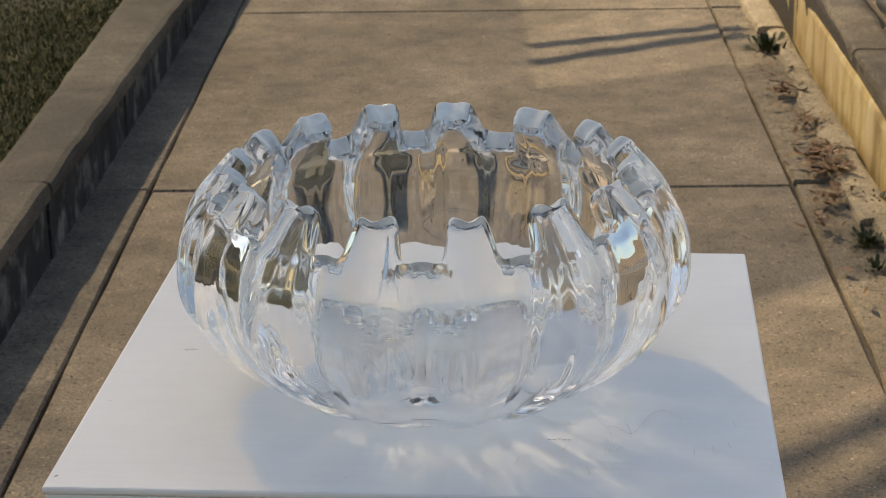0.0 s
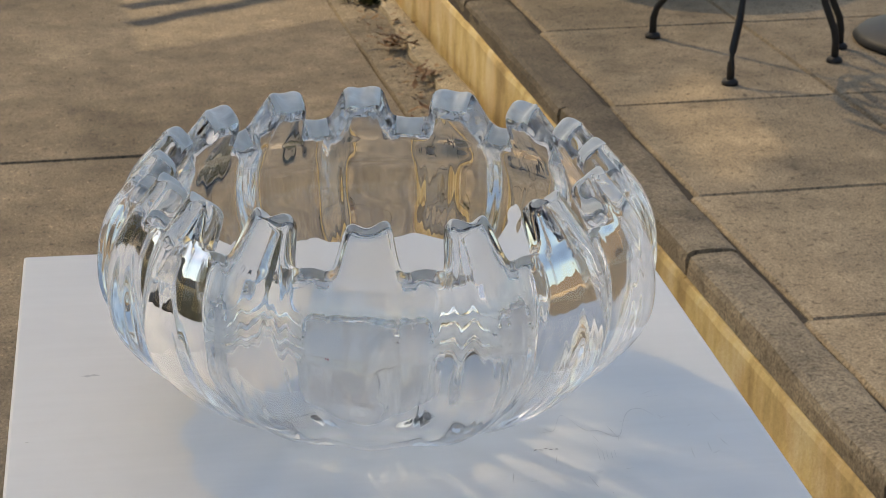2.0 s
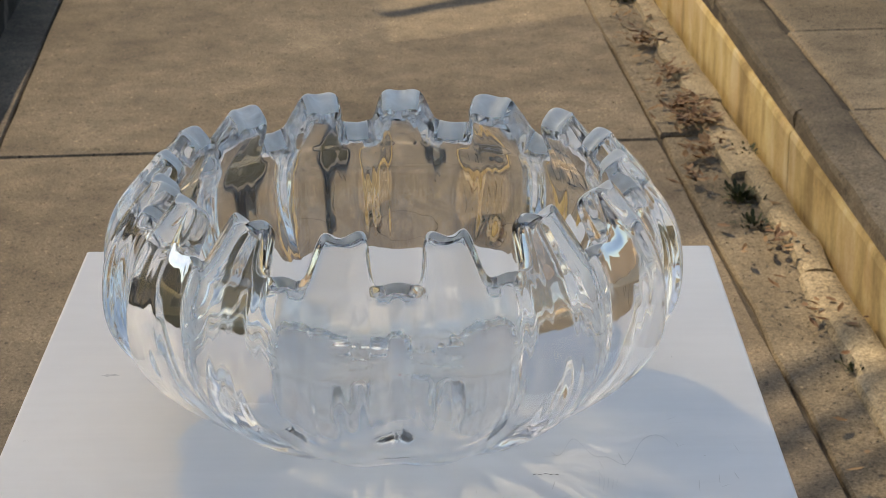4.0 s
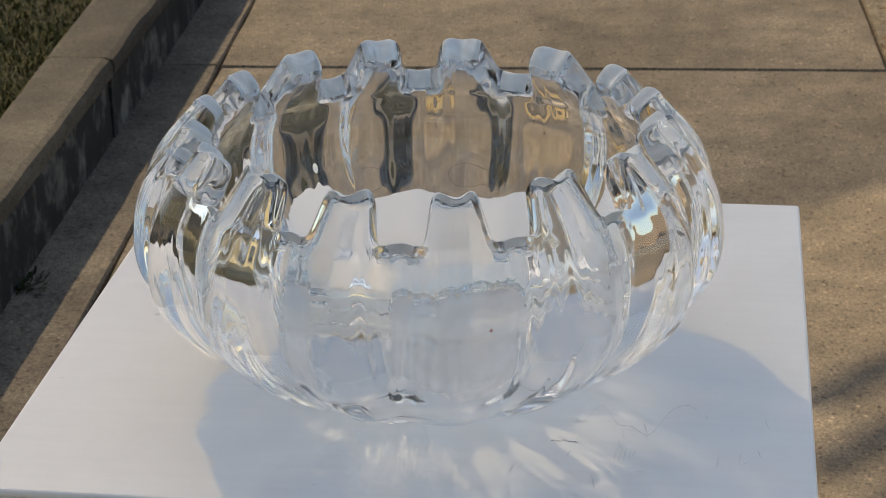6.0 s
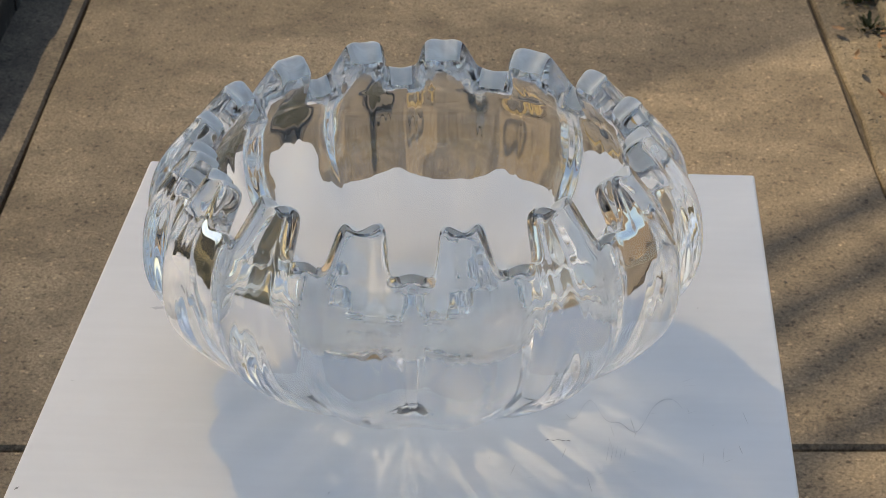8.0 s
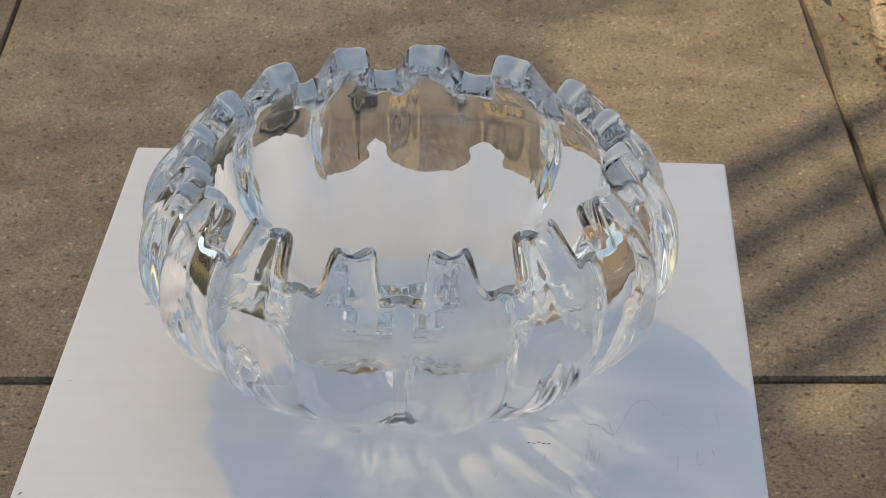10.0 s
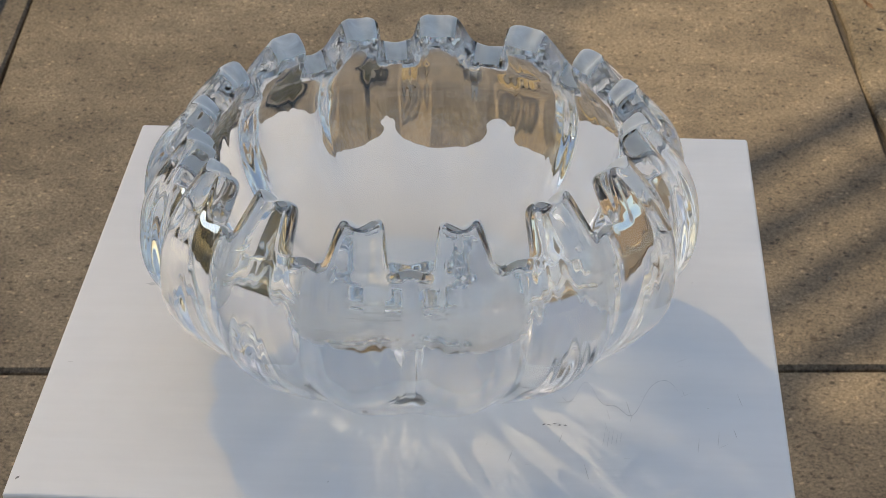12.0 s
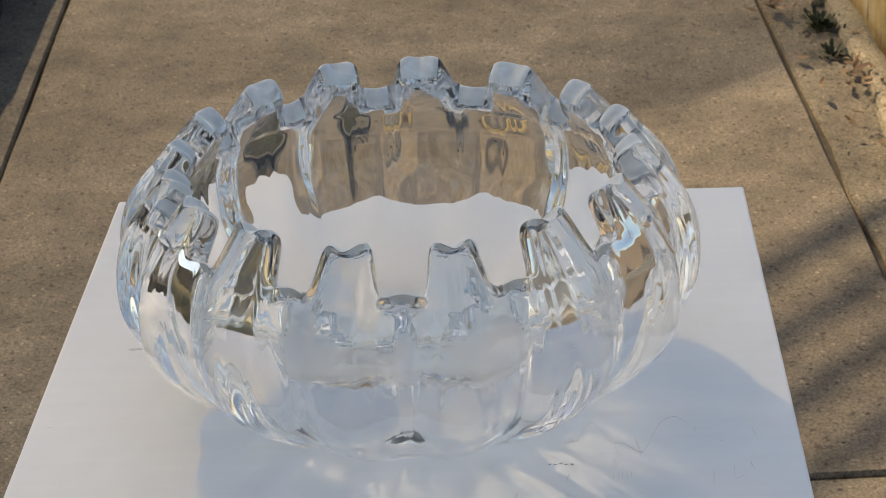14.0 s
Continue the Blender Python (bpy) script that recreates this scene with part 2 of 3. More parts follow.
def lit_skin_glass():
    """Clear glass under a thin pale skin that scatters both ways, imitating inner reflections."""
    m = glass("lit_skin_crystal", 0.12)
    t = m.node_tree
    p, out = t.nodes["Principled BSDF"], t.nodes["Material Output"]
    dif, tra = t.nodes.new("ShaderNodeBsdfDiffuse"), t.nodes.new("ShaderNodeBsdfTranslucent")
    dif.inputs[0].default_value = tra.inputs[0].default_value = (0.92, 0.97, 1.0, 1)
    both, mx = t.nodes.new("ShaderNodeMixShader"), t.nodes.new("ShaderNodeMixShader")
    both.inputs[0].default_value = 0.3
    n = tex(t, "noise", 60.0, 3, 0.6, world_coord(t), 1.0)
    t.links.new(ramp(t, n.outputs["Fac"], [(0.3, (0.60, 0.60, 0.60)), (0.7, (0.85, 0.85, 0.85))]), mx.inputs[0])
    t.links.new(dif.outputs[0], both.inputs[1])
    t.links.new(tra.outputs[0], both.inputs[2])
    t.links.new(p.outputs[0], mx.inputs[1])
    t.links.new(both.outputs[0], mx.inputs[2])
    t.links.new(mx.outputs[0], out.inputs["Surface"])
    return m


M_CUT = lit_skin_glass()
M_GLASS = glass("clear_crystal", 0.0)

# ---------------------------------------------------------------- ground, drive, walls
SOUTH, NORTH = -4.0, 9.0
part("ground", grid_mesh("ground", [(-400, -400, -0.06), (400, -400, -0.06), (400, 400, -0.06), (-400, 400, -0.06)], [(0, 1, 2, 3)]), M_TURF)
tagged(bpy.data.objects["ground"], "bare soil and turf spreading to the horizon", "ground", kind="structure")

drive = thing("road", "brown concrete driveway of large cracked slabs", "driveway", AXIS, "structure")
part("joint_bed", box(-0.855, 0.865, SOUTH, NORTH, -0.055, -0.022), M_JOINT, drive)
V_JOINTS = [SOUTH, -2.3, -0.6, 1.205, 3.16, 4.90, 6.7, NORTH]


def slab(name, u0, u1, v0, v1, z1, mat, parent, gap=0.006, wob=0.004, thick=0.03, nx=10):
    """A cast slab with slightly uneven, worn edges."""
    rng = random.Random(hash((round(u0, 2), round(v0, 2))) & 0xffff)
    ring = []
    per = []
    n = nx
    for k in range(n):
        per.append((u0 + (u1 - u0) * k / n, v0, 0, 1))
    for k in range(n):
        per.append((u1, v0 + (v1 - v0) * k / n, -1, 0))
    for k in range(n):
        per.append((u1 - (u1 - u0) * k / n, v1, 0, -1))
    for k in range(n):
        per.append((u0, v1 - (v1 - v0) * k / n, 1, 0))
    verts, faces = [], []
    N = len(per)
    for level, (inset, z) in enumerate(((0, z1 - thick), (0, z1 - 0.006), (0.004, z1))):
        for i, (u, v, du, dv) in enumerate(per):
            o = gap + wob * noise.noise((u * 6.1, v * 6.1, 3.0)) + inset
            cu = du if i % n else (1 if i in (0, 3 * n) else -1)
            cv = dv if i % n else (1 if i in (0, n) else -1)
            verts.append((u + o * cu, v + o * cv, z))
    for lv in range(2):
        for i in range(N):
            j = (i + 1) % N
            faces.append((lv * N + i, lv * N + j, (lv + 1) * N + j, (lv + 1) * N + i))
    faces.append(tuple(2 * N + i for i in range(N)))
    return part(name, grid_mesh(name, verts, faces), mat, parent)


for i in range(len(V_JOINTS) - 1):
    v0, v1 = V_JOINTS[i], V_JOINTS[i + 1]
    slab("slab", -0.704, 0.688, v0, v1, 0.0, M_SLAB, drive, 0.006 if i in (2, 3) else 0.004, 0.003)
    slab("edge_slab", -0.855, -0.704, v0 + 0.02, v1 + 0.02, -0.003, M_SHADE_STRIP, drive, 0.001, 0.002)
    slab("edge_slab", 0.682, 0.865, v0 + 0.05, v1 + 0.05, -0.008, M_STRIP, drive, 0.011, 0.012)

WALL_H = 0.16
wall_left = thing("wall_west", "low dark weathered concrete garden wall", "garden wall", AXIS, "structure")
wall_right = thing("wall_east", "low ochre-stained rendered retaining wall", "retaining wall", AXIS, "structure")


def rough_block(u0, u1, v0, v1, z0, z1, step=0.06, amp=0.006, seed=0.0, splay=(0.0, 0.0)):
    """A long wall block whose edges are worn and uneven."""
    n = max(2, int((v1 - v0) / step))
    sec = [(u0, z0), (u0, z1 - 0.015), (u0 + 0.004, z1 - 0.004), (u0 + 0.015, z1), ((u0 + u1) / 2, z1 + 0.001), (u1 - 0.015, z1), (u1 - 0.004, z1 - 0.004), (u1, z1 - 0.015), (u1, z0)]
    verts, faces = [], []
    K = len(sec)
    for i in range(n + 1):
        v = v0 + (v1 - v0) * i / n
        for k, (u, z) in enumerate(sec):
            a = amp * noise.noise((u * 9 + seed, v * 7, z * 14))
            c = amp * noise.noise((u * 9 + 40 + seed, v * 9, z * 14))
            inner = k in (0, K - 1)
            u += (splay[0] if k < 4 else (splay[0] + splay[1]) / 2 if k == 4 else splay[1]) * (v - 1.5)
            verts.append((u + (0 if inner else a), v, z + (0 if inner else 0.6 * c)))
    for i in range(n):
        for k in range(K - 1):
            faces.append((i * K + k, (i + 1) * K + k, (i + 1) * K + k + 1, i * K + k + 1))
    faces.append(tuple(range(K)))
    faces.append(tuple(n * K + k for k in range(K))[::-1])
    return grid_mesh("block", verts, faces)


RW_JOINTS = [SOUTH, -2.4, -1.4, -0.4, 0.5, 1.15, 1.98, 2.82, 3.72, 4.65, 5.6, 6.5, NORTH]
for i in range(len(RW_JOINTS) - 1):
    a, b = RW_JOINTS[i] + 0.003, RW_JOINTS[i + 1] - 0.003
    part("render_face", rough_block(0.868, 0.952, a, b, -0.05, WALL_H - 0.04, seed=i * 3.1, splay=(0.010, 0.022)), M_WALL_R, wall_right)
    part("capping", rough_block(0.874, 0.960, a, b, WALL_H - 0.04, WALL_H, seed=i * 5.7, amp=0.009, splay=(0.012, 0.024)), M_CAP, wall_right, "brown weathered capping stone")
LW_JOINTS = [SOUTH, -2.0, -0.5, 1.0, 1.95, 2.72, 3.6, 4.6, 5.6, NORTH]
for i in range(len(LW_JOINTS) - 1):
    a, b = LW_JOINTS[i] + 0.003, LW_JOINTS[i + 1] - 0.003
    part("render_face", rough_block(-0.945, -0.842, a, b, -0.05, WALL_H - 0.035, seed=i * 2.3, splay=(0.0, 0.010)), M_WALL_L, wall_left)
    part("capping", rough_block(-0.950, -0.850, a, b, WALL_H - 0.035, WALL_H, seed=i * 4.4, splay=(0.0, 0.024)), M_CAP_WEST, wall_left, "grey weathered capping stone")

patio = thing("pavement", "pale concrete patio slabs beside the retaining wall", "patio", AXIS, "structure")
part("joint_bed", box(0.90, 4.4, SOUTH, NORTH, -0.05, WALL_H - 0.012), M_JOINT, patio)
PV = [SOUTH, -2.86, -2.3, -1.74, -1.18, -0.6, -0.04, 0.52, 1.10, 1.68, 2.26, 2.82, 3.42, 3.98, 4.5, 5.06, 5.6, 6.2, 7.0, 8.0, NORTH]
PU = [0.987, 1.48, 2.04, 2.6, 3.2, 3.8, 4.38]
for i in range(len(PV) - 1):
    for k in range(len(PU) - 1):
        slab("slab", PU[k] if k else 0.965 + 0.024 * ((PV[i] + PV[i + 1]) / 2 - 1.5), PU[k + 1], PV[i], PV[i + 1], WALL_H - 0.003, M_PATIO, patio, 0.0022, 0.0015, 0.02, 6)

# lawn behind the left wall
lawn = part("lawn_soil", box(-9.0, -0.952, SOUTH, NORTH, -0.05, WALL_H - 0.045), M_TURF, None, at=AXIS)
tagged(lawn, "dry green lawn soil level with the low wall", "lawn", kind="structure")


def blades(count, area, zbase, height, seed, clump=1.0):
    rng = random.Random(seed)
    verts, faces = [], []
    for _ in range(count):
        u = area[1] - (area[1] - area[0]) * rng.random() ** 1.6
        v = rng.uniform(area[2], area[3])
        h = height * rng.uniform(0.4, 1.2) * (0.6 + 0.8 * max(0, noise.noise((u * 3, v * 3, 1)) + 0.4))
        w = rng.uniform(0.0012, 0.003)
        a = rng.uniform(0, 6.283)
        lean = rng.uniform(0.2, 1.1) * h
        dx, dy = math.cos(a), math.sin(a)
        i = len(verts)
        verts += [(u - dy * w, v + dx * w, zbase), (u + dy * w, v - dx * w, zbase),
                  (u + dx * lean * 0.4 + dy * w * .8, v + dy * lean * 0.4 - dx * w * .8, zbase + h * 0.6),
                  (u + dx * lean * 0.4 - dy * w * .8, v + dy * lean * 0.4 + dx * w * .8, zbase + h * 0.6),
                  (u + dx * lean, v + dy * lean, zbase + h)]
        faces += [(i, i + 1, i + 2, i + 3), (i + 3, i + 2, i + 4)]
    return grid_mesh("blades", verts, faces)


grass = part("grass", blades(60000, (-1.9, -0.955, 1.4, 6.5), WALL_H - 0.05, 0.024, 5), M_GRASS, None, at=AXIS)
tagged(grass, "short olive green lawn grass with dry patches", "grass", kind="stuff")

# ---------------------------------------------------------------- plinth
plinth = thing("plinth", "white painted wooden display plinth with scuffed top", "plinth", pose(0, 0, 0))
part("top_panel", box(-0.2, 0.2, -0.2, 0.2, TOP - 0.0045, TOP, 0.0018, 3), M_WHITE, plinth)
part("front_panel", box(-0.1985, 0.1985, -0.1985, -0.182, 0.0, TOP - 0.005, 0.001), M_WHITE, plinth)
part("back_panel", box(-0.1985, 0.1985, 0.182, 0.1985, 0.0, TOP - 0.005, 0.001), M_WHITE, plinth)
part("side_panel", box(-0.1985, -0.182, -0.1815, 0.1815, 0.0, TOP - 0.005, 0.001), M_WHITE, plinth)
part("side_panel", box(0.182, 0.1985, -0.1815, 0.1815, 0.0, TOP - 0.005, 0.001), M_WHITE, plinth)

# ---------------------------------------------------------------- glass bowl
BX, BY = 0.0015, -0.0426
NOTCH, TIP = 0.1215, 0.1425
TEETH = [88.5, 111, 134.5, 157.5, 178, 196, 213, 236, 260, 284, 308, 333.5, 357, 377.5, 397, 421]  # lobe centres, degrees
OUT_Z = [0.0, 0.004, 0.013, 0.035, 0.06, 0.09, 0.115, 0.143]
OUT_R = [0.0680, 0.0830, 0.1000, 0.1275, 0.1458, 0.1481, 0.1400, 0.1165]
IN_Z = [0.017, 0.024, 0.045, 0.07, 0.092, 0.107, 0.116, 0.136]
IN_R = [0.052, 0.076, 0.1072, 0.1226, 0.1266, 0.1214, 0.1160, 0.1030]
LEDGE = 0.1080                                # the teeth stand proud of the inner wall above this height


def hermite(zs, rs, z):
    i = 0
    while i < len(zs) - 2 and z > zs[i + 1]:
        i += 1
    m = []
    for k in range(len(zs)):
        a, b = max(0, k - 1), min(len(zs) - 1, k + 1)
        m.append((rs[b] - rs[a]) / (zs[b] - zs[a]))
    h = zs[i + 1] - zs[i]
    s = (z - zs[i]) / h
    return ((2 * s ** 3 - 3 * s ** 2 + 1) * rs[i] + (s ** 3 - 2 * s ** 2 + s) * h * m[i]
            + (-2 * s ** 3 + 3 * s ** 2) * rs[i + 1] + (s ** 3 - s ** 2) * h * m[i + 1])


def bowl_columns():
    """Angles round the bowl, closer together on the teeth's flanks: lobe, place across it (-1 to 1), angle."""
    half = [0.3 * k / 6 for k in range(6)] + [0.3 + 0.42 * k / 18 for k in range(18)] + [0.72 + 0.28 * k / 7 for k in range(7)]
    cols = []
    n = len(TEETH)
    for k, c in enumerate(TEETH):
        nxt = TEETH[(k + 1) % n] + (360 if k == n - 1 else 0)
        prv = TEETH[k - 1] - (360 if k == 0 else 0)
        cols += [(k, -p, c - p * (c - prv) / 2) for p in reversed(half[1:])]
        cols += [(k, p, c + p * (nxt - c) / 2) for p in half]
        cols.append((k, 1.0, (c + nxt) / 2))
    return cols


def bowl_mesh():
    rng = random.Random(3)
    tall = [rng.uniform(-0.0011, 0.0011) for _ in TEETH]
    wide = [rng.uniform(-0.045, 0.045) for _ in TEETH]
    tilt = [rng.uniform(-0.0022, 0.0022) for _ in TEETH]
    cols = bowl_columns()
    steps = len(cols)
    verts, faces, cut = [], [], []
    NO, NR, NI = 60, 26, 60
    rows = NO + NR + NI
    for k, p, deg in cols:
        a = radians(deg)
        ca, sa = math.cos(a), math.sin(a)
        ap = abs(p)
        lobe = (0.5 + 0.5 * math.cos(math.pi * p)) ** 0.8

        def rim(inset):
            """Height of the cut rim; inset narrows the tooth towards its rounded edges."""
            tooth = 1 / (1 + math.exp((ap + inset - 0.556 - wide[k]) / 0.037))
            bumps = -0.0009 * math.cos(math.pi * min(ap, 0.6) / 0.3) + tilt[k] * p
            return NOTCH + (TIP - NOTCH + tall[k] + bumps) * tooth + 0.0006 * (1 - tooth) * noise.noise((ca * 9, sa * 9, 2.0))

        def r_out(z):
            depth = 0.004 + 0.0070 * smooth(0.0, 0.06, z) + 0.002 * smooth(0.09, 0.13, z)
            w = 0.0012 * noise.noise((ca * 5, sa * 5, z * 8)) + (0.00036 * noise.noise((ca * 23, sa * 23, z * 1.8)) + 0.00016 * noise.noise((ca * 48, sa * 48, z * 6))) * smooth(0.02, 0.05, z)
            return 1.015 * hermite(OUT_Z, OUT_R, z) - depth * (1 - lobe) + w

        def r_in(z):
            w = 0.0008 * noise.noise((ca * 6 + 9, sa * 6, z * 11)) + 0.00036 * noise.noise((ca * 21 + 5, sa * 21, z * 1.8)) * smooth(0.03, 0.05, z)
            w -= 0.0010 * smooth(LEDGE - 0.0014, LEDGE + 0.0014, z) * (1 - smooth(0.42, 0.66, ap))
            return hermite(IN_Z, IN_R, z) + (0.0006 + 0.0026 * (1 - smooth(0.04, 0.085, z))) * (lobe - 0.5) * smooth(0.015, 0.04, z) + w

        prof = []
        h0, drop = rim(0.15) - 0.0040, 0.0098
        for i in range(NO):
            z = h0 * (i / (NO - 1)) ** 1.2
            prof.append((r_out(z), z))
        zi = rim(0.16) - 0.0046 - drop
        for i in range(1, NR + 1):
            w = i / (NR + 1)
            w -= 0.08 * math.sin(2 * math.pi * w)
            e0 = 1 - math.sqrt(max(0.0, 1 - max(0.0, 1 - w / 0.34) ** 2))
            e1 = 1 - math.sqrt(max(0.0, 1 - max(0.0, 1 - (1 - w) / 0.38) ** 2))
            top = rim(0.15 * e0 + 0.16 * e1)
            ro = r_out(top - 0.0040)
            ri = min(r_in(top - 0.0046 - drop), ro - 0.0085)
            prof.append((ro + (ri - ro) * w, top - 0.0040 * e0 - 0.0046 * e1 - drop * w + 0.00012 * noise.noise((ca * 20, sa * 20, w * 3.0))))
        for i in range(NI):
            z = zi + (IN_Z[0] - zi) * (i / (NI - 1)) ** 0.9
            prof.append((min(r_in(z), r_out(z) - 0.0060 if z > 0.05 else 9), z))
        for r, z in prof:
            verts.append((r * ca, r * sa, z))
    for s in range(steps):
        s2 = (s + 1) % steps
        flat = abs(cols[s][1]) < 0.44 or abs(cols[s][1]) > 0.72
        for i in range(rows - 1):
            faces.append((s * rows + i, s2 * rows + i, s2 * rows + i + 1, s * rows + i + 1))
            cut.append(1 if flat and NO + 3 <= i < NO + NR - 4 else 0)

    # base and inner floor: rings to the middle
    def close(idx, rings, flip):
        prev = [s * rows + idx for s in range(steps)]
        for f, dz in rings:
            cur = []
            for s in range(steps):
                x, y, z = verts[s * rows + idx]
                cur.append(len(verts))
                verts.append((x * f, y * f, z + dz))
            for s in range(steps):
                s2 = (s + 1) % steps
                q = (prev[s], prev[s2], cur[s2], cur[s])
                faces.append(q[::-1] if flip else q)
            prev = cur
        c = len(verts)
        verts.append((0, 0, verts[prev[0]][2]))
        for s in range(steps):
            q = (prev[s], prev[(s + 1) % steps], c)
            faces.append(q[::-1] if flip else q)
    close(0, [(0.97, -0.0010), (0.92, -0.0012), (0.86, 0.0004), (0.5, 0.0014), (0.2, 0.0018)], True)
    close(rows - 1, [(0.9, -0.0014), (0.6, -0.0034), (0.3, -0.0042)], False)
    cut += [0] * (len(faces) - len(cut))
    me = grid_mesh("bowl", verts, faces, True)
    me.materials.append(M_GLASS)
    me.materials.append(M_CUT)
    me.polygons.foreach_set("material_index", cut)
    return me


bowl = part("glass_bowl", bowl_mesh(), M_GLASS, None, at=pose(BX, BY, TOP + 0.0014))
tagged(bowl, "thick clear crystal bowl with sixteen ribbed lobes and notched rim", "glass bowl")
bowl.cycles.is_caustics_caster = True
for ob in plinth.children:
    ob.cycles.is_caustics_receiver = True


# ---------------------------------------------------------------- edge of the drive: broken haunch, leaves, weeds
HV = [SOUTH, -1.2, 0.4, 1.3, 1.9, 2.35, 2.9, 3.4, 3.95, 4.6, 5.6, NORTH]
for i in range(len(HV) - 1):
    part("haunch", rough_block(0.782 + 0.014 * (i % 3), 0.8665, HV[i] + 0.003, HV[i + 1] - 0.003, -0.03, 0.008 + 0.005 * (i % 2), 0.03, 0.009, i * 8.3),
         M_HAUNCH, drive, "pale broken concrete haunching")


def leaves(spots, seed, size, flat=1.0):
    """Curled leaves scattered round spots (u, v, spread, count)."""
    rng = random.Random(seed)
    verts, faces = [], []
    for u, v, sp, n in spots:
        for _ in range(n):
            a = rng.uniform(0, 6.283)
            d = abs(rng.gauss(0, sp))
            x, y = u + math.cos(a) * d * 0.55, v + math.sin(a) * d
            x = min(0.862, max(-0.85, x))
            L = size * rng.uniform(0.5, 1.3)
            W = L * rng.uniform(0.3, 0.5)
            t = rng.uniform(0, 6.283)
            z = 0.004 + rng.uniform(0, 0.02) * flat
            lift = rng.uniform(0.0, 0.5) * L * flat
            ex, ey = Vector((math.cos(t), math.sin(t), 0)), Vector((-math.sin(t), math.cos(t), 0))
            i = len(verts)
            for px, py, pz in ((0, 0, 0), (0.35, 0.5, 0.3), (0.75, 0.4, 0.6), (1, 0, 1), (0.75, -0.4, 0.55), (0.35, -0.5, 0.35), (0.5, 0, 0.2)):
                p = Vector((x, y, z)) + ex * px * L + ey * py * W
                verts.append((min(p.x, 0.864), p.y, p.z + pz * lift))
            for k in range(6):
                faces.append((i + k, i + (k + 1) % 6, i + 6))
    return grid_mesh("leaves", verts, faces)


DEAD = [(0.77, 3.93, 0.05, 60), (0.785, 3.64, 0.06, 40), (0.77, 3.36, 0.07, 110), (0.775, 3.25, 0.06, 110), (0.71, 2.86, 0.035, 22),
        (0.765, 3.05, 0.06, 50), (0.79, 2.5, 0.10, 30), (0.80, 4.15, 0.10, 20), (0.79, 2.15, 0.10, 15), (0.8, 1.6, 0.2, 16)]
ob = part("leaf_litter", leaves(DEAD, 11, 0.028), M_DEAD, None, at=AXIS)
tagged(ob, "brown dead leaves gathered along the wall's foot", "leaf litter", kind="stuff")


def weed(name, label, u, v, spread, count, size, seed, mat):
    rng = random.Random(seed)
    verts, faces = [], []
    for _ in range(count):
        a = rng.uniform(0, 6.283)
        e = rng.uniform(0.15, 1.3)
        d = abs(rng.gauss(0, spread))
        base = Vector((math.cos(a) * d, math.sin(a) * d * 1.4, 0.0))
        way = Vector((math.cos(a) * math.cos(e), math.sin(a) * math.cos(e), math.sin(e)))
        side = Vector((-math.sin(a), math.cos(a), 0))
        L, W = size * rng.uniform(0.5, 1.2), size * rng.uniform(0.10, 0.2)
        i = len(verts)
        pts = [base, base + way * L * 0.4 + side * W, base + way * L * 0.8 + side * W * 0.7 - Vector((0, 0, L * 0.05)), base + way * L - Vector((0, 0, L * 0.15)),
               base + way * L * 0.8 - side * W * 0.7 - Vector((0, 0, L * 0.05)), base + way * L * 0.4 - side * W]
        verts += [tuple(p) for p in pts]
        faces += [(i, i + 1, i + 5), (i + 1, i + 2, i + 4, i + 5), (i + 2, i + 3, i + 4)]
    w = thing(name, label, "weed", AXIS @ pose(u, v, -0.004), group="weeds")
    part("leaves", grid_mesh("leaves", verts, faces), mat, w)
    return w


weed("weed", "dark green weed rooted at the ochre wall's foot", 0.79, 4.42, 0.022, 100, 0.042, 1, M_WEED)
weed("weed", "small mossy green weed in a broken joint", 0.842, 3.05, 0.014, 90, 0.024, 2, M_WEED)
weed("weed", "small mossy green weed in a broken joint", 0.785, 2.79, 0.02, 110, 0.026, 3, M_WEED)
weed("weed", "small mossy green weed in a broken joint", 0.775, 2.63, 0.014, 60, 0.022, 4, M_WEED)
weed("weed", "low weed in the dark joint by the low wall", -0.835, 2.02, 0.02, 80, 0.022, 6, M_WEED)
weed("weed", "tiny weed tuft growing in the edge joint", 0.80, 1.95, 0.012, 40, 0.018, 7, M_WEED)


def grit(count, seed):
    rng = random.Random(seed)
    verts, faces = [], []
    for _ in range(count):
        if rng.random() < 0.7:
            u, v = rng.gauss(0.775, 0.035), rng.uniform(1.0, 5.5)
        else:
            u, v = rng.uniform(-0.84, 0.84), rng.uniform(1.0, 5.5)
        if not -0.85 < u < 0.855:
            continue
        s = rng.uniform(0.0012, 0.0042)
        i = len(verts)
        for dx, dy, dz in ((1, 0, 0), (0, 1, 0), (-1, 0, 0), (0, -1, 0), (0, 0, 0.8)):
            verts.append((u + dx * s * rng.uniform(.6, 1.3), v + dy * s * rng.uniform(.6, 1.3), 0.0 + dz * s))
        faces += [(i, i + 1, i + 4), (i + 1, i + 2, i + 4), (i + 2, i + 3, i + 4), (i + 3, i, i + 4)]
    return grid_mesh("grit", verts, faces)


ob = part("grit", grit(1400, 21), M_GRIT, None, at=AXIS)
tagged(ob, "loose grit and crumbs on the concrete drive", "grit", kind="stuff")

# ---------------------------------------------------------------- patio furniture
PZ = WALL_H - 0.003


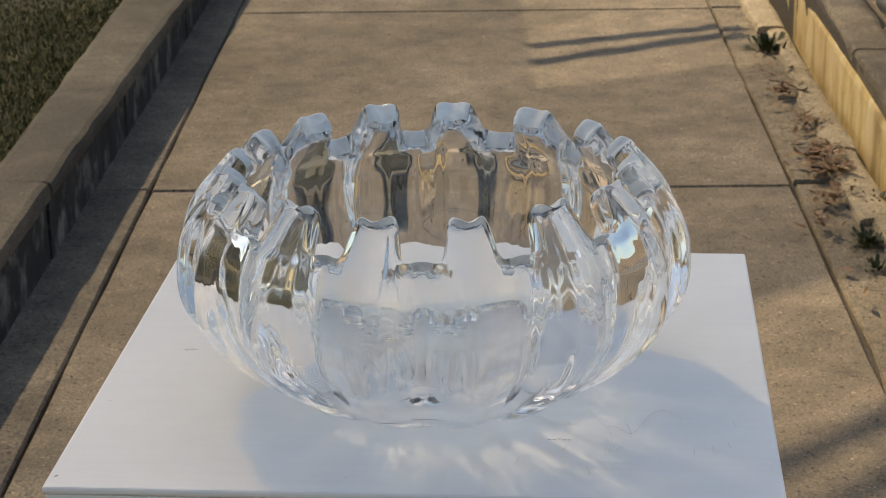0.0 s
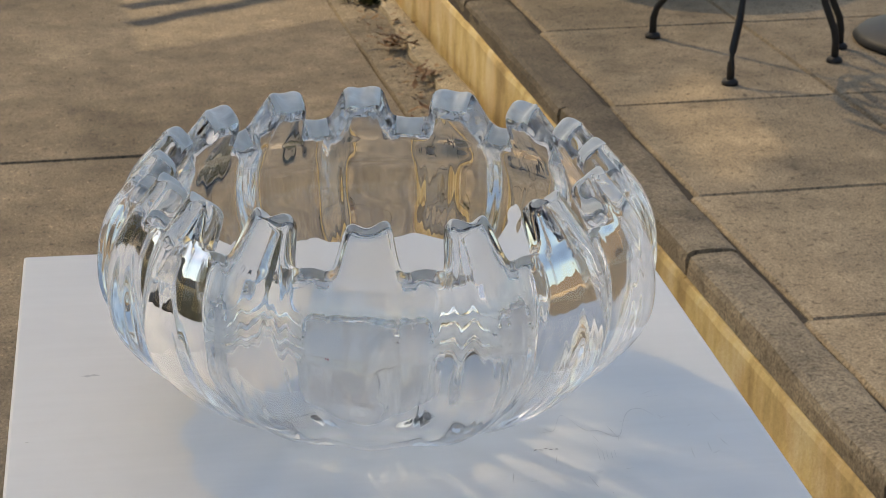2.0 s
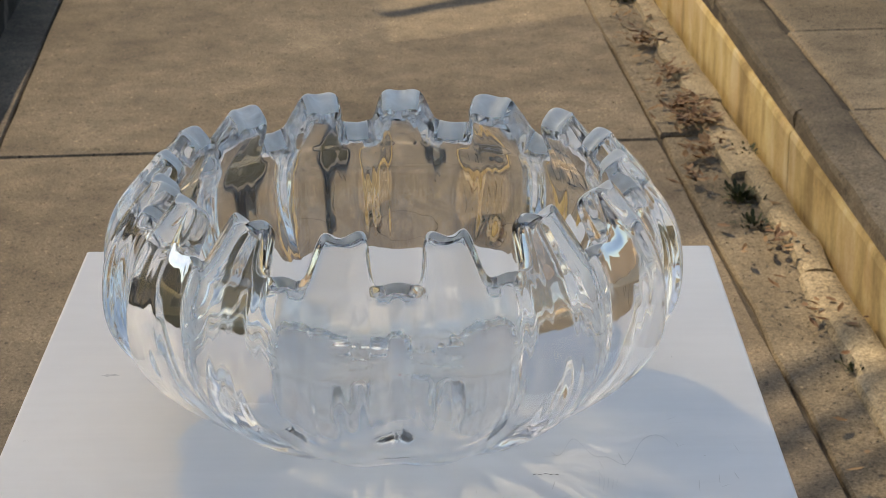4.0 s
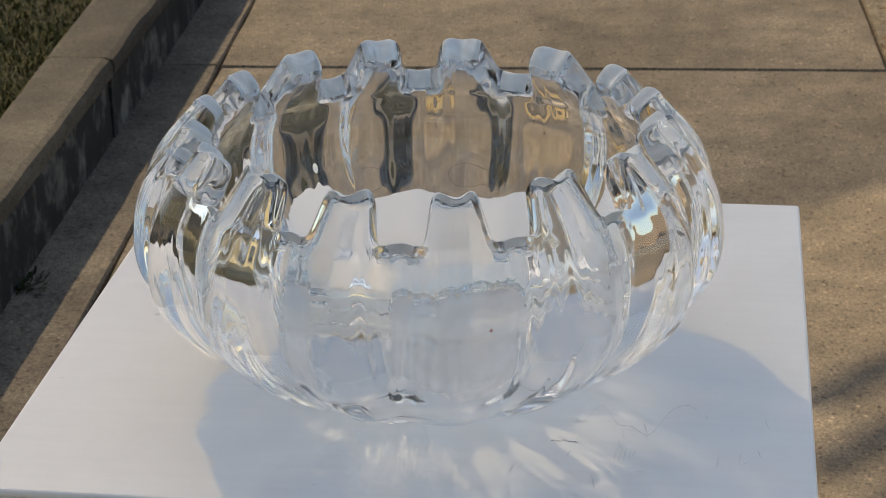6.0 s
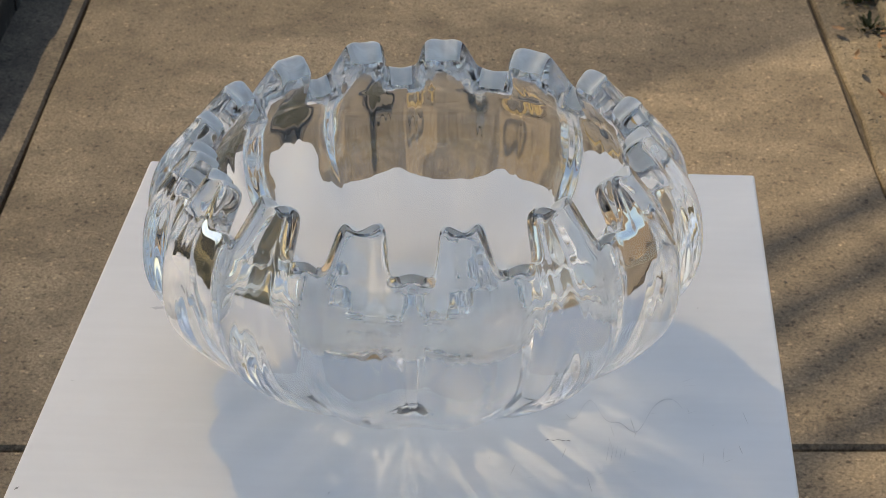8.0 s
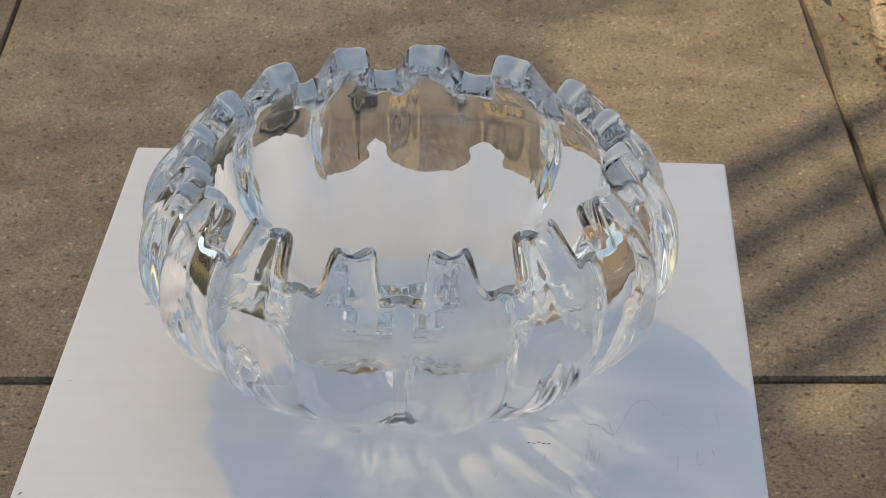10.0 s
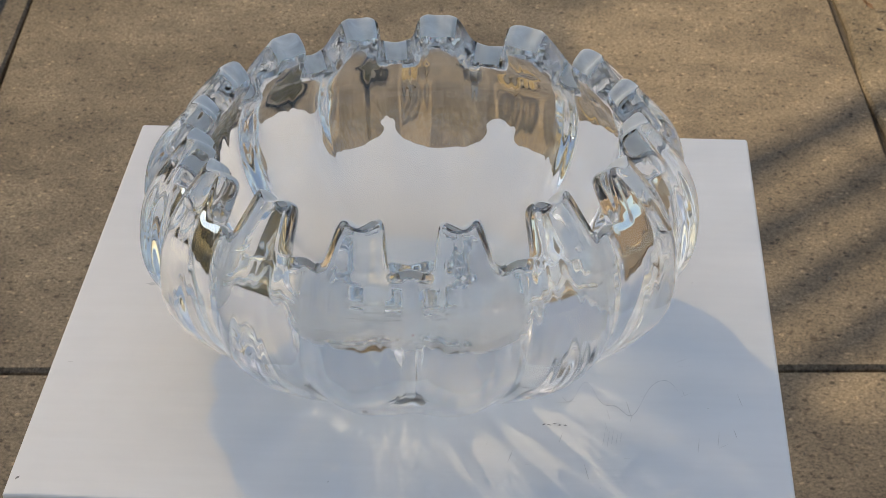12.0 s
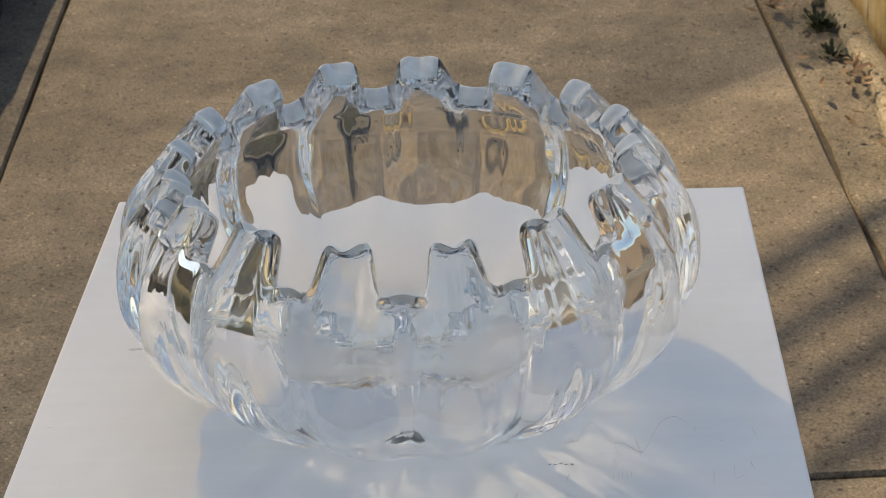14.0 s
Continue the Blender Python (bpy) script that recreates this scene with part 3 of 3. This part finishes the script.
def iron_chair(feet, label, back_to):
    """A wrought-iron garden chair; feet in the order front, back, back, front."""
    ch = thing("garden_chair", label, "chair", AXIS @ pose(0, 0, PZ), group="patio chairs")
    c = sum((Vector((f[0], f[1], 0)) for f in feet), Vector()) / 4
    tops = []
    for f in feet:
        p = Vector((f[0], f[1], 0))
        q = c + (p - c) * 0.55
        out = (p - c).normalized()
        tops.append(Vector((q.x, q.y, 0.43)))
        pts = [p + Vector((0, 0, 0.004)), p + Vector((0, 0, 0.045)), p.lerp(q, 0.06) + Vector((0, 0, 0.07)),
               p.lerp(q, 0.42) + Vector((0, 0, 0.13)), p.lerp(q, 0.88) + Vector((0, 0, 0.26)), Vector((q.x, q.y, 0.43))]
        leg = part("leg", tube(pts, [0.0085, 0.008, 0.008, 0.008, 0.008, 0.008]), M_IRON, ch)
        part("foot", lathe([(0.0, 0.0), (0.017, 0.0), (0.0175, 0.006), (0.013, 0.012), (0.0, 0.014)], 20), M_IRON, leg, at=pose(p.x, p.y, 0))
    ring = []
    for k in range(33):
        a = 2 * math.pi * k / 32
        ring.append(c + Vector((math.cos(a) * 0.205, math.sin(a) * 0.205, 0.435)))
    part("seat_frame", tube(ring, 0.009), M_IRON, ch)
    for k in range(-4, 5):
        o = k * 0.044
        w = math.sqrt(0.2 ** 2 - o ** 2)
        part("seat_strip", tube([c + Vector((o, -w, 0.437)), c + Vector((o, 0, 0.434)), c + Vector((o, w, 0.437))], 0.0055, 6), M_IRON, ch)
    d = Vector((back_to[0], back_to[1], 0)).normalized()
    s = Vector((-d.y, d.x, 0))
    arch = [c + d * 0.19 + s * 0.17 * math.cos(math.pi * k / 16) + Vector((0, 0, 0.44)) + (d * 0.10 + Vector((0, 0, 0.42))) * math.sin(math.pi * k / 16) ** 0.6 for k in range(17)]
    part("backrest", tube(arch, 0.009), M_IRON, ch)
    for o in (-0.08, 0.0, 0.08):
        part("back_bar", tube([c + d * 0.19 + s * o + Vector((0, 0, 0.44)), c + d * 0.25 + s * o * 0.6 + Vector((0, 0, 0.66)), c + d * 0.285 + s * o + Vector((0, 0, 0.83))], 0.005), M_IRON, ch)
    part("stretcher", tube([tops[0].lerp(tops[2], 0.0) - Vector((0, 0, 0.2)), c + Vector((0, 0, 0.2)), tops[2] - Vector((0, 0, 0.2))], 0.005), M_IRON, ch)
    return ch


iron_chair([(1.285, 2.927), (1.242, 3.322), (1.62, 3.16), (1.565, 3.053)], "black wrought iron chair with slim curved legs on the patio", (-1, 0.4))
iron_chair([(1.51, 2.56), (1.88, 2.60), (1.90, 2.18), (1.55, 2.18)], "black wrought iron chair standing at the patio's inner side", (0.2, -1))

base = thing("parasol_stand", "round black iron parasol base with short pole", "parasol base", AXIS @ pose(1.875, 3.17, PZ))
part("base_plate", lathe([(0.0, 0.0), (0.20, 0.0), (0.205, 0.008), (0.19, 0.022), (0.12, 0.04), (0.05, 0.05), (0.0, 0.052)], 48), M_IRON, base)
part("pole", lathe([(0.022, 0.045), (0.022, 0.62), (0.019, 0.63), (0.0, 0.63)], 20), M_IRON, base)

tub = thing("barrel_planter", "half barrel planter with galvanised base hoop", "planter", AXIS @ pose(1.375, 4.17, PZ))
part("base_hoop", lathe([(0.0, 0.0), (0.335, 0.0), (0.338, 0.004), (0.338, 0.046), (0.334, 0.05), (0.318, 0.05)], 72), M_ZINC, tub, "dull galvanised steel hoop")
for k in range(26):
    a0, a1 = 2 * math.pi * k / 26 + 0.006, 2 * math.pi * (k + 1) / 26 - 0.006
    vs, fs = [], []
    for z, r in ((0.05, 0.322), (0.2, 0.342), (0.40, 0.345)):
        for rr in (r, r - 0.02):
            for a in (a0, a1):
                vs.append((rr * math.cos(a), rr * math.sin(a), z))
    for i in (0, 4):
        fs += [(i, i + 1, i + 5, i + 4), (i + 2, i + 6, i + 7, i + 3), (i, i + 4, i + 6, i + 2), (i + 1, i + 3, i + 7, i + 5)]
    fs += [(0, 2, 3, 1), (8, 9, 11, 10)]
    part("stave", grid_mesh("stave", vs, fs), M_TUB, tub)
part("top_hoop", lathe([(0.346, 0.33), (0.3495, 0.331), (0.3495, 0.369), (0.346, 0.37)], 72), M_ZINC, tub)
part("soil", lathe([(0.323, 0.35), (0.2, 0.362), (0.0, 0.37)], 40), M_SOIL, tub)

# ---------------------------------------------------------------- marks on the plinth
rng = random.Random(8)


def mark(x, y, w, h, turn, mat=None):
    bm = bmesh.new()
    n = 7
    pts = []
    for k in range(n):
        f = k / (n - 1) - 0.5
        pts.append((f * w, h * (0.5 - abs(f)) * rng.uniform(0.4, 1.0)))
    top = [bm.verts.new((px, py, 0)) for px, py in pts]
    bot = [bm.verts.new((px, -py * rng.uniform(0.3, 1) - 0.0001, 0)) for px, py in pts]
    for k in range(n - 1):
        bm.faces.new((bot[k], bot[k + 1], top[k + 1], top[k]))
    return part("scuff", bm, mat or M_PENCIL, plinth, "faint grey scuff", at=pose(x, y, TOP + 0.0002, 0, 0, turn))


for k in range(5):
    mark(0.0724 + 0.0028 * k, -0.1252 + rng.uniform(-0.0006, 0.0006), 0.0024, 0.0016, rng.uniform(-40, 40), M_GRAPHITE)
mark(0.043, -0.144, 0.0035, 0.0006, 85)
mark(-0.195, -0.186, 0.004, 0.002, 60, M_GRAPHITE)
mark(-0.157, 0.002, 0.011, 0.006, 2, M_FAINT)
for _ in range(22):
    x, y = rng.uniform(0.05, 0.19), rng.uniform(-0.17, -0.06)
    mark(x, y, rng.uniform(0.003, 0.014), rng.uniform(0.0002, 0.0005), rng.choice((85, 92, 78, 10, 35, 100)))
for _ in range(16):
    mark(rng.uniform(-0.19, 0.19), rng.uniform(-0.19, 0.19), rng.uniform(0.001, 0.003), rng.uniform(0.0004, 0.001), rng.uniform(0, 180))
line = []
for k in range(60):
    f = k / 59
    line.append((0.082 + 0.062 * f, -0.100 + 0.016 * math.sin(f * 9.0) * (0.35 + f) - 0.008 * math.sin(f * 23.0) * (1 - f), TOP + 0.0001))
lv, lf = [], []
for k, (x, y, zz) in enumerate(line):
    w = 0.00028 + 0.00015 * math.sin(k * 1.7)
    lv += [(x, y - w, zz), (x, y + w, zz)]
    if k:
        lf.append((2 * k - 2, 2 * k, 2 * k + 1, 2 * k - 1))
part("pencil_line", grid_mesh("pencil_line", lv, lf), M_FAINT, plinth, "faint wavy pencil line")
for k in range(5):
    mark(0.104 + 0.0022 * k, -0.135 - 0.002 * (k % 2), 0.016 - 0.002 * k, 0.0003, 84, M_FAINT)

# etched maker's stamp beneath the bowl
seal = part("stamp", lathe([(0.0, 0.0), (0.0026, 0.0), (0.0026, 0.0004), (0.0, 0.0004)], 20), M_RED, bowl, "tiny red oval stamp", at=pose(0.003, -0.052, 0.0006))

# ---------------------------------------------------------------- beyond the view: added sun-shaping screen, and house and hedge that close the place
SCREEN_O, SCREEN_E = Vector((-3.2, 4.6, 0)), Vector((0.766, 0.643, 0))


def on_screen(u, v, z=0.0):
    """Where the sun's ray to a place beside the drive passes the screen: metres along it, and its height."""
    x, y, _ = AXIS @ Vector((u, v, 0))
    det = sun_dir.x * -SCREEN_E.y + SCREEN_E.x * sun_dir.y
    bx, by = SCREEN_O.x - x, SCREEN_O.y - y
    return (sun_dir.x * by - sun_dir.y * bx) / det, z + (bx * -SCREEN_E.y + SCREEN_E.x * by) / det * sun_dir.z


# gaps and rails placed so that sunlit patches and stripes fall where wanted
OPENINGS = [[on_screen(*p) for p in ((0.15, 4.0), (0.684, 4.25), (0.86, 4.36), (0.95, 5.6), (0.12, 5.3))],
            [on_screen(*p) for p in ((0.22, 2.28), (0.66, 2.56), (0.84, 2.66), (0.86, 1.45), (0.5, 1.1), (0.3, 1.3))],
            [on_screen(*p) for p in ((1.04, 2.85, 0.16), (1.256, 3.066, 0.16), (1.235, 2.506, 0.16), (1.054, 2.335, 0.16))]]
RAILS = [((0.15, 4.45), (0.75, 4.69), 0.035), ((0.15, 4.265), (0.75, 4.6), 0.04), ((0.38, 1.64), (0.86, 2.10), 0.04),
         ((0.38, 1.45), (0.86, 1.91), 0.04), ((0.38, 1.28), (0.86, 1.75), 0.04), ((0.38, 1.11), (0.86, 1.58), 0.04)]
# denser part of the screen that dims the sun on the plinth
BLIND = [on_screen(*p) for p in ((-0.55, -0.25, TOP), (0.3, -0.5, TOP), (0.6, 0.3, TOP + 0.15), (-0.3, 0.6, TOP + 0.15))]
# no such screen is known: added out of view to cast the shade
screen = thing("slatted_screen", "unseen timber slatted screen added to dim and pattern the sunlight", "fence", kind="structure",
               m=Matrix.Translation(SCREEN_O) @ Matrix.Rotation(math.atan2(SCREEN_E.y, SCREEN_E.x), 4, 'Z'))
sverts, sfaces = [], []


def add_box(x0, x1, y0, y1, z0, z1):
    i = len(sverts)
    for zz in (z0, z1):
        sverts.extend([(x0, y0, zz), (x1, y0, zz), (x1, y1, zz), (x0, y1, zz)])
    sfaces.extend([(i, i + 3, i + 2, i + 1), (i + 4, i + 5, i + 6, i + 7), (i, i + 1, i + 5, i + 4), (i + 1, i + 2, i + 6, i + 5), (i + 2, i + 3, i + 7, i + 6), (i + 3, i, i + 4, i + 7)])


def span_at(poly, z):
    xs = [a0 + (a1 - a0) * (z - z0) / (z1 - z0) for (a0, z0), (a1, z1) in zip(poly, poly[1:] + poly[:1]) if (z0 <= z) != (z1 <= z)]
    return (min(xs), max(xs)) if xs else None


LEFT, RIGHT, HIGH = -2.4, 4.7, 7.2
EDGE_LOW, EDGE_HIGH = on_screen(0.98, 4.5, WALL_H), on_screen(1.08, 1.5, WALL_H)
LOW = on_screen(0, 2.9)[1], on_screen(0, 1.7)[1]
z = 0.3
while z < HIGH:
    edge = EDGE_LOW[0] + (EDGE_HIGH[0] - EDGE_LOW[0]) * (z - EDGE_LOW[1]) / (EDGE_HIGH[1] - EDGE_LOW[1])
    spans = [span_at(poly, z) for poly in OPENINGS]
    blind = span_at(BLIND, z) or (0, 0)
    marks = sorted({LEFT, RIGHT, min(max(edge, LEFT), RIGHT), *blind, *(x for sp in spans if sp for x in sp)})
    for a, b in zip(marks, marks[1:]):
        c = (a + b) / 2
        if any(sp and sp[0] < c < sp[1] for sp in spans):
            depth = next(d for sp, d in zip(spans, (0.004, 0.005, 0.012)) if sp and sp[0] < c < sp[1])
        elif blind[0] < c < blind[1]:
            depth = 0.0204
        elif c > edge:
            depth = SLAT_PATIO
        else:
            depth = SLAT_LOW + (SLAT - SLAT_LOW) * smooth(LOW[0], LOW[1], z)
        add_box(a, b, -0.003, 0.003, z, z + depth)
    z += 0.03
part("slats", grid_mesh("slats", sverts, sfaces), M_TIMBER, screen)
tagged(screen.children[0], kind="stuff")
for p0, p1, w in RAILS:
    (a0, z0), (a1, z1) = on_screen(*p0), on_screen(*p1)
    way = math.atan2(z1 - z0, a1 - a0)
    part("rail", box(0, math.hypot(a1 - a0, z1 - z0), -0.015, 0.015, -w / 2, w / 2), M_TIMBER, screen, at=pose(a0, 0, z0, 0, -math.degrees(way), 0))
for a in (LEFT, RIGHT):
    part("post", box(a - 0.05, a + 0.05, -0.05, 0.05, -0.05, HIGH), M_TIMBER, screen)

side = thing("garden_fence", "weathered timber fence closing the patio", "fence", AXIS, "structure")
part("boarding", box(4.4, 4.5, SOUTH, NORTH, -0.05, 1.3), M_TIMBER, side)
hedge = thing("garden_fence", "weathered timber boundary fence beyond the lawn", "fence", AXIS, "structure")
part("boarding", box(-9.1, -9.0, SOUTH, NORTH, -0.05, 1.8), M_TIMBER, hedge)
far = thing("garden_fence", "weathered timber fence across the drive's foot", "fence", AXIS, "structure")
part("boarding", box(-9.0, 4.4, -12.1, -12.0, -0.06, 1.6), M_TIMBER, far)

# the house across the lawn, which shows in the glass alone
villa = thing("house", "cream rendered house with dark windows facing the lawn", "house", AXIS @ pose(-5.6, -2.2, 0, 0, 0, -42))
part("wall", box(-4.4, 2.2, -0.3, 0.0, -0.06, 4.6), M_CREAM, villa)
part("roof", box(-4.7, 2.5, -2.4, 0.35, 4.6, 4.85), M_TILE, villa, "brown tiled roof edge")
for wx in (-3.2, -1.1, 1.0):
    for wz in (0.9, 3.0):
        win = part("window", box(wx - 0.5, wx + 0.5, 0.002, 0.05, wz, wz + 1.2, 0.006), M_FRAME, villa, "white framed window")
        part("pane", box(wx - 0.43, wx - 0.03, 0.052, 0.058, wz + 0.08, wz + 1.12), M_PANE, win, "dark window pane")
        part("pane", box(wx + 0.03, wx + 0.43, 0.052, 0.058, wz + 0.08, wz + 1.12), M_PANE, win, "dark window pane")
